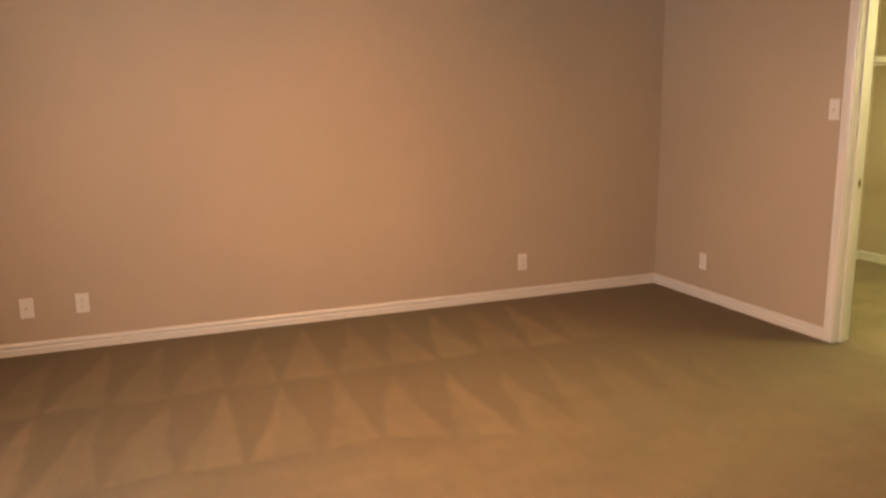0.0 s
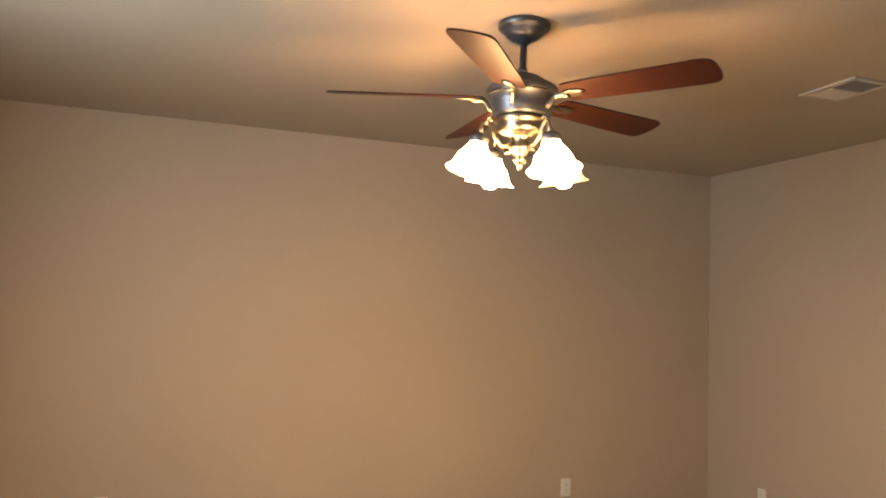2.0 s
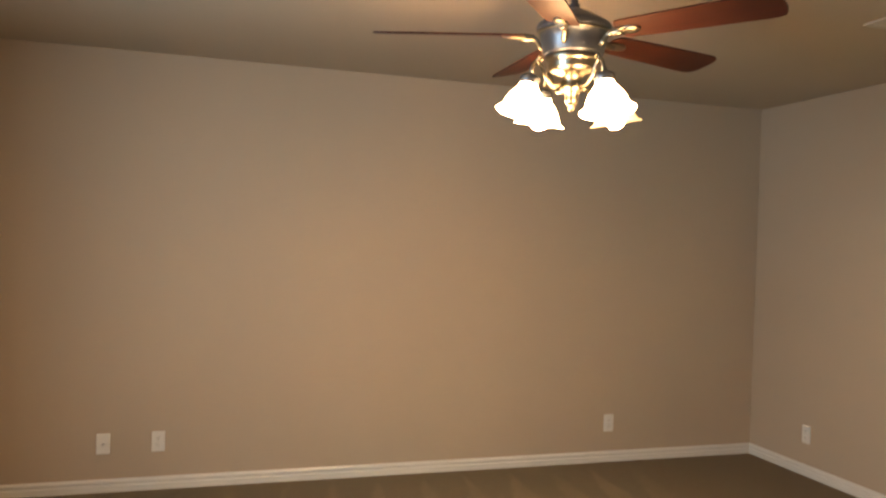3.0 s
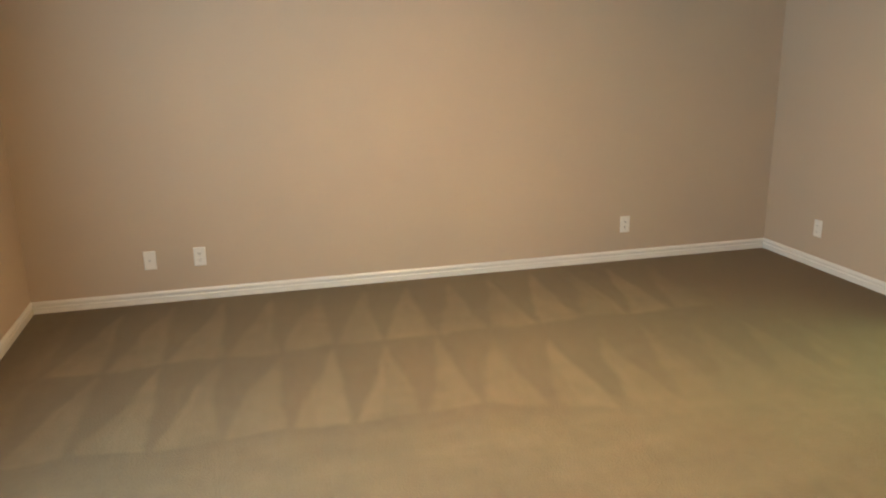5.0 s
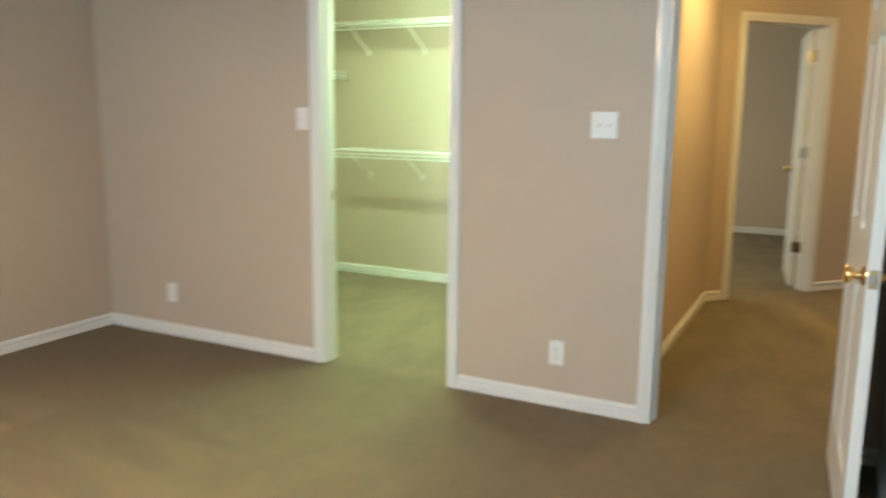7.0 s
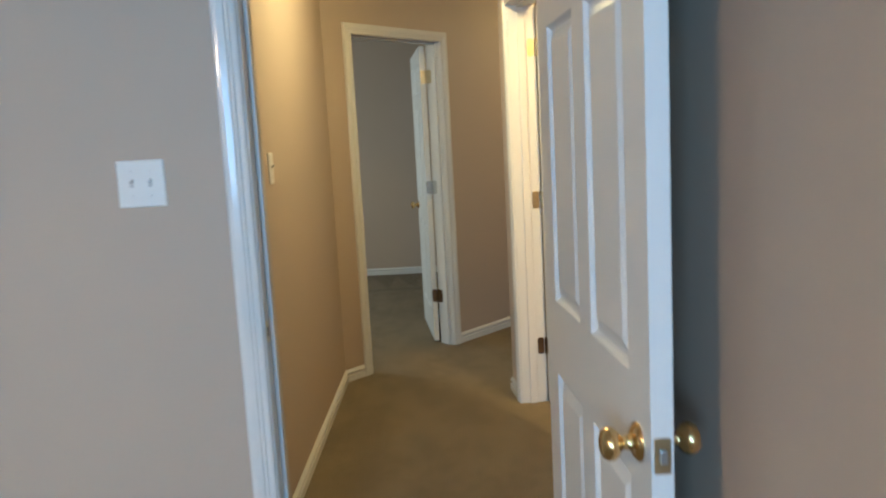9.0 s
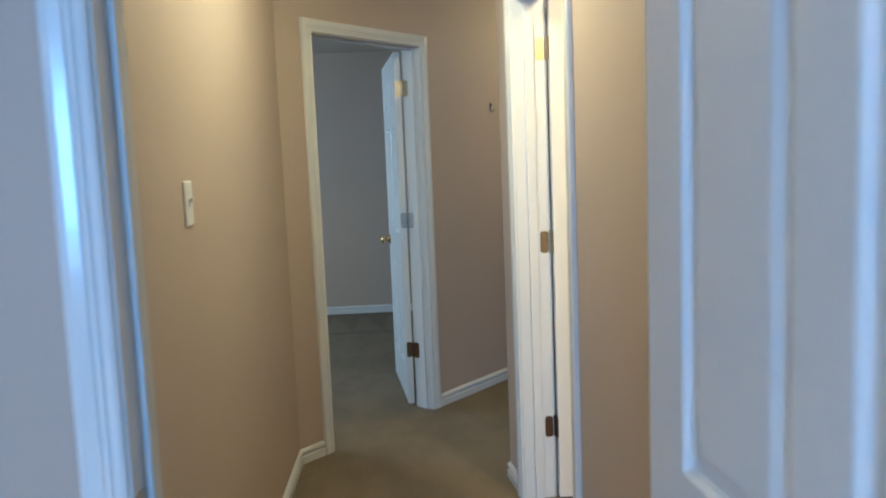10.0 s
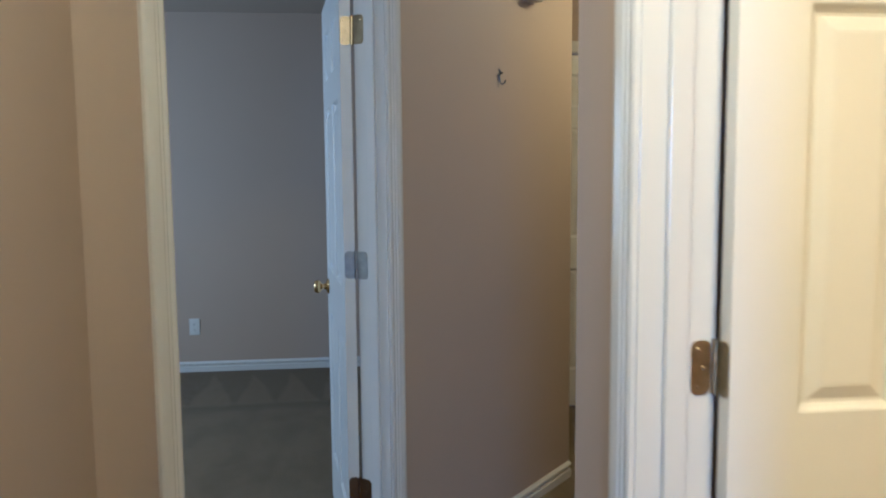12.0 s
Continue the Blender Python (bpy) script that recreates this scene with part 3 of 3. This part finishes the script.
def outlet(m, label):
    p = holder("wall_outlet", m, label, "outlet", "wall outlets")
    part("plate", plate_shape(0.072, 0.116), PLASTIC, p)
    for z in (0.0195, -0.0195):
        r = part("receptacle", slab(bmesh.new(), rounded(0.034, 0.029, 0.010), -0.0085, -0.005), PLASTIC, p)
        for x, hh in ((-0.0065, 0.0045), (0.0065, 0.0035)):
            part("slot", boxed(x - 0.0012, x + 0.0012, -0.0089, -0.008, z + 0.003 - hh, z + 0.003 + hh), SLOT, r)
        part("slot", boxed(-0.0024, 0.0024, -0.0089, -0.008, z - 0.0105, z - 0.006), SLOT, r)
        for v in r.data.vertices:
            v.co.z += z
    screw(p, 0, 0)
    return p


def cable_plate(m, label):
    p = holder("cable_plate", m, label, "cable outlet")
    part("plate", plate_shape(0.072, 0.116), PLASTIC, p)
    part("jack", lathe(bmesh.new(), ((0, 0.010), (0.0025, 0.010), (0.0045, 0.0095), (0.0048, 0.004), (0.0075, 0.0035), (0.0075, 0)), 12, pose(0, -0.006, 0, 90)), STEEL, p, "threaded metal coaxial jack")
    screw(p, 0, 0.042)
    screw(p, 0, -0.042)
    return p


ON_NORTH, ON_EAST = (lambda x, z: pose(x, 0, z)), (lambda y, z: pose(0, y, z, 0, 0, -90))
cable_plate(ON_NORTH(-4.31, 0.27), "white cable wall plate with a metal jack, low on the wall")
outlet(ON_NORTH(-4.02, 0.272), "white duplex outlet beside the cable plate")
outlet(ON_NORTH(-1.15, 0.262), "white duplex outlet low on the beige wall")
outlet(ON_EAST(-0.544, 0.268), "white duplex outlet near the room corner")
outlet(ON_EAST(-3.007, 0.262), "white duplex outlet below the double switch")
light_switch(ON_EAST(-1.555, 1.33), 1, "white single toggle switch beside the closet opening")
light_switch(ON_EAST(-3.187, 1.322), 2, "white double toggle switch beside the bedroom doorway")
light_switch(pose(0.977, HALL_N, 1.322), 1, "white single toggle switch on the hall wall")
outlet(pose(FAR_X, -2.70, 0.32, 0, 0, -90), "white duplex outlet low on the far bedroom wall")

# ---------------- diagonal hall wall: hook and chime ----------------
hook = holder("picture_hook", M_DIAG @ pose(1.64, 0, 1.73), "small dark metal picture hook on the hall wall", "hook")
part("nail", tube(bmesh.new(), [(0, 0, 0.012), (0, -0.016, 0.018)], [0.0026, 0.0044], 8), SLOT, hook)
part("hook_body", tube(bmesh.new(), [(-0.004, -0.003, 0.030), (0.004, -0.004, 0.022), (-0.003, -0.004, 0.004), (0.001, -0.005, -0.016), (0.006, -0.012, -0.025), (0.011, -0.020, -0.018), (0.012, -0.022, -0.008)], 0.0029, 8), PEWTER, hook)
chime = holder("door_chime", M_DIAG @ pose(1.86, 0, 2.103), "ivory plastic door chime box on the hall wall", "door chime")
part("back_plate", boxed(-0.043, 0.043, -0.008, 0.0, -0.066, 0.066, bevel=0.003), CHIME, chime)
part("cover", boxed(-0.038, 0.038, -0.050, -0.0081, -0.062, 0.062, bevel=0.005), CHIME, chime)

# ---------------- ceiling vent ----------------
vent = holder("ceiling_vent", pose(-0.965, -2.11, H), "white metal ceiling air register with louvres", "air vent")
VX, VY = 0.115, 0.155
for x0, x1, y0, y1 in ((-VX, -VX + 0.026, -VY, VY), (VX - 0.026, VX, -VY, VY), (-VX + 0.026, VX - 0.026, -VY, -VY + 0.026), (-VX + 0.026, VX - 0.026, VY - 0.026, VY), (-VX + 0.026, VX - 0.026, -0.006, 0.006)):
    part("frame", boxed(x0, x1, y0, y1, -0.011, 0.0, bevel=0.003), VENT, vent)
# no real hole: a flat black sheet gives the shade behind the louvres
part("duct", boxed(-VX + 0.026, VX - 0.026, -VY + 0.026, VY - 0.026, -0.0015, 0.0), SHADE_DARK, vent, "thin dark sheet painted as the shade behind the louvres")
for k in range(11):
    x = -VX + 0.034 + k * 0.0162
    for y0, y1, tilt in ((-VY + 0.026, -0.006, 0.006), (0.006, VY - 0.026, -0.006)):
        bm = boxed(x - 0.001, x + 0.001, y0, y1, -0.012, -0.002)
        for v in bm.verts:
            v.co.x += (v.co.z + 0.007) / 0.005 * tilt * 0.9
        part("slat", bm, VENT, vent)

# ---------------- ceiling fan ----------------
FAN = (-2.592, -2.212)
AWAY = 25.0
fan = holder("ceiling_fan", pose(FAN[0], FAN[1], H), "ceiling fan with five mahogany blades, pewter motor and lit glass shades", "ceiling fan")
part("canopy", lathe(bmesh.new(), ((0, 0), (0.088, 0), (0.094, -0.006), (0.095, -0.018), (0.090, -0.024), (0.078, -0.027), (0.074, -0.031), (0.066, -0.046), (0.048, -0.060), (0.026, -0.068), (0.024, -0.074), (0.0, -0.075)), 36), PEWTER, fan)
part("downrod", lathe(bmesh.new(), ((0.0, -0.07), (0.0125, -0.07), (0.0125, -0.165), (0.018, -0.167), (0.018, -0.20), (0.0, -0.201)), 16), PEWTER, fan)
part("motor_housing", lathe(bmesh.new(), ((0, -0.160), (0.028, -0.162), (0.060, -0.176), (0.108, -0.205), (0.126, -0.217), (0.130, -0.226), (0.130, -0.238), (0.122, -0.241), (0.121, -0.249), (0.118, -0.250), (0.112, -0.285), (0.105, -0.318), (0.100, -0.324), (0.0, -0.326)), 40), PEWTER, fan, "dark pewter motor housing")
part("trim_ring", lathe(bmesh.new(), ((0.122, -0.241), (0.1265, -0.243), (0.1265, -0.248), (0.121, -0.250)), 40), ANTIQUE, fan, "antique brass ring")
part("switch_housing", lathe(bmesh.new(), ((0.086, -0.326), (0.098, -0.330), (0.100, -0.338), (0.094, -0.345), (0.086, -0.352), (0.088, -0.366), (0.082, -0.378), (0.062, -0.388), (0.044, -0.392), (0.036, -0.400), (0.034, -0.425), (0.040, -0.432), (0.040, -0.440), (0.026, -0.450), (0.020, -0.470), (0.024, -0.478), (0.018, -0.490), (0.008, -0.498), (0.011, -0.506), (0.008, -0.514), (0, -0.517)), 32), ANTIQUE, fan, "antique brass light kit body with finial")
BLADE_Z = -0.254
for k in range(5):
    az = AWAY + 49 + 72 * k
    root = pose(0, 0, BLADE_Z, 0, 0, 90 - az)
    bm = bmesh.new()
    outline = [(0.175, -0.054), (0.20, -0.060), (0.34, -0.066), (0.50, -0.071), (0.640, -0.075), (0.668, -0.073), (0.686, -0.065), (0.695, -0.050), (0.700, -0.028), (0.701, 0.0), (0.700, 0.028), (0.695, 0.050), (0.686, 0.065), (0.668, 0.073), (0.640, 0.075), (0.50, 0.071), (0.34, 0.066), (0.20, 0.060), (0.175, 0.054), (0.166, 0.03), (0.164, 0.0), (0.166, -0.03)]
    lo = [bm.verts.new((x, y, -0.003)) for x, y in outline]
    hi = [bm.verts.new((x, y, 0.003)) for x, y in outline]
    bm.faces.new(lo[::-1])
    bm.faces.new(hi)
    for i in range(len(lo)):
        j = (i + 1) % len(lo)
        bm.faces.new((lo[i], lo[j], hi[j], hi[i]))
    blade = part("blade", bm, MAHOGANY, fan, "reddish mahogany wooden blade")
    blade.matrix_local = root @ pose(0, 0, 0, -13)
    iron = bmesh.new()
    tube(iron, [(0.105, 0, -0.045), (0.118, 0, -0.038), (0.128, 0, -0.018), (0.142, 0, -0.008), (0.165, 0, -0.008), (0.19, 0, -0.010)], [0.009, 0.010, 0.009, 0.011, 0.014, 0.012], 10)
    lathe(iron, ((0, -0.004), (0.014, -0.006), (0.022, -0.004), (0.024, 0.0), (0.0, 0.001)), 20, pose(0.205, 0, -0.0045) @ Matrix.Diagonal((1.9, 1.0, 1.4, 1)))
    part("blade_iron", iron, ANTIQUE, blade, "antique brass blade bracket")
for k in range(4):
    az = AWAY + 145 + 90 * k
    arm = bmesh.new()
    tube(arm, [(0.036, 0, -0.418), (0.058, 0, -0.436), (0.085, 0, -0.436), (0.112, 0, -0.410), (0.130, 0, -0.376), (0.146, 0, -0.360), (0.160, 0, -0.366), (0.168, 0, -0.384), (0.171, 0, -0.408)], [0.008, 0.008, 0.0075, 0.007, 0.0065, 0.006, 0.006, 0.006, 0.007], 10)
    tube(arm, [(0.150, 0, -0.358), (0.140, 0, -0.342), (0.128, 0, -0.345), (0.130, 0, -0.356)], [0.005, 0.0045, 0.004, 0.003], 8)
    a = part("light_arm", arm, ANTIQUE, fan, "curved antique brass lamp arm")
    a.matrix_local = pose(0, 0, 0, 0, 0, 90 - az)
    tilt = pose(0.172, 0, -0.413, 0, -12)
    part("socket", lathe(bmesh.new(), ((0, 0.004), (0.022, 0.002), (0.034, -0.006), (0.036, -0.016), (0.032, -0.030), (0.029, -0.034), (0, -0.035)), 24, tilt), PEWTER, a, "dark pewter socket cup")
    bell = ((0.030, -0.028), (0.034, -0.040), (0.046, -0.058), (0.060, -0.076), (0.068, -0.094), (0.072, -0.109), (0.080, -0.122), (0.093, -0.129), (0.091, -0.131), (0.078, -0.125), (0.068, -0.112), (0.063, -0.094), (0.055, -0.077), (0.042, -0.059), (0.030, -0.042), (0.0, -0.040))
    shade = part("shade", lathe(bmesh.new(), bell, 32, tilt), FAN_GLASS if k != 3 else FAN_GLASS_DIM, a, "bell-shaped frosted glass shade")
    part("bulb", lathe(bmesh.new(), ((0, -0.041), (0.014, -0.043), (0.015, -0.082), (0.025, -0.102), (0.031, -0.120), (0.030, -0.133), (0.021, -0.144), (0, -0.150)), 20, tilt), FAN_BULB if k != 3 else FAN_BULB_WEAK, shade)
for ob in fan.children:
    if not ob.name.startswith(("canopy", "downrod")):
        ob.location.z -= 0.022


# ---------------- wire shelves in the closet ----------------
def wire_shelf(m, length, depth, braces, label):
    """x along the wall, y out of the wall, z up; the wires run from wall to lip."""
    s = holder("wire_shelf", m, label, "wire shelf", "closet shelves")
    for y, z in ((0.006, 0), (depth * 0.5, -0.004), (depth, 0), (depth + 0.003, -0.028), (depth, -0.055)):
        part("rail", tube(bmesh.new(), [(0, y, z), (length, y, z)], 0.0038 if y < depth - 0.01 else 0.0048, 8), WIRE, s)
    bm = bmesh.new()
    for i in range(int(length / 0.0254) + 1):
        x = i * 0.0254
        tube(bm, [(x, 0.0, 0.005), (x, depth - 0.004, 0.005), (x, depth + 0.004, 0.0), (x, depth + 0.002, -0.055)], 0.0017, 4)
    tagged(part("wire_grid", bm, WIRE, s), kind="stuff")
    for x in braces:
        b = part("brace", tube(bmesh.new(), [(x, depth - 0.01, -0.035), (x + 0.0, 0.02, -0.20), (x, 0.004, -0.215)], 0.005, 8), WIRE, s, "white diagonal support brace")
        part("brace_foot", boxed(x - 0.008, x + 0.008, 0, 0.006, -0.235, -0.195, bevel=0.002), WIRE, b)
    return s


BACK = lambda y0, z: pose(CLOSET_BACK, y0, z, 0, 0, 90)
wire_shelf(BACK(-3.15, 2.055), 2.74, 0.30, (0.3, 0.95, 1.52, 2.03, 2.55), "white wire closet shelf high on the back wall")
wire_shelf(BACK(-3.15, 1.065), 2.74, 0.30, (0.3, 0.95, 1.52, 2.04, 2.55), "white wire closet shelf at hip height on the back wall")
wire_shelf(pose(CLOSET_BACK - 0.02, 0, 1.69, 0, 0, 180), 1.9, 0.395, (0.5, 1.3), "white wire closet shelf along the side wall")


# ---------------- lamps out of view ----------------
def dome_lamp(x, y, r, mat, label):
    d = holder("ceiling_lamp", pose(x, y, H), label, "ceiling lamp")
    part("base", lathe(bmesh.new(), ((0, 0), (r, 0), (r + 0.004, -0.008), (r, -0.022), (0, -0.023)), 32), BRASS, d)
    part("shade", lathe(bmesh.new(), ((r - 0.006, -0.0225), (r - 0.010, -0.045), (r * 0.8, -0.075), (r * 0.5, -0.094), (0, -0.102)), 32), mat, d)
    return d


dome_lamp(1.38, -3.83, 0.15, HALL_GLASS, "lit glass dome lamp on the hall ceiling")
dome_lamp(3.85, -5.4, 0.13, LIVING_GLASS, "lit glass dome lamp on the landing ceiling")
dome_lamp(0.55, -4.95, 0.16, BATH_GLASS, "lit glass dome lamp on the bathroom ceiling")
tubes = holder("fluorescent_lamp", pose(0.85, -1.9, H), "greenish fluorescent lamp on the closet ceiling", "ceiling lamp")
part("housing", boxed(-0.11, 0.11, -0.61, 0.61, -0.03, 0, bevel=0.005), PLASTIC, tubes)
part("diffuser", boxed(-0.095, 0.095, -0.595, 0.595, -0.075, -0.0305, bevel=0.012), CLOSET_TUBE, tubes)
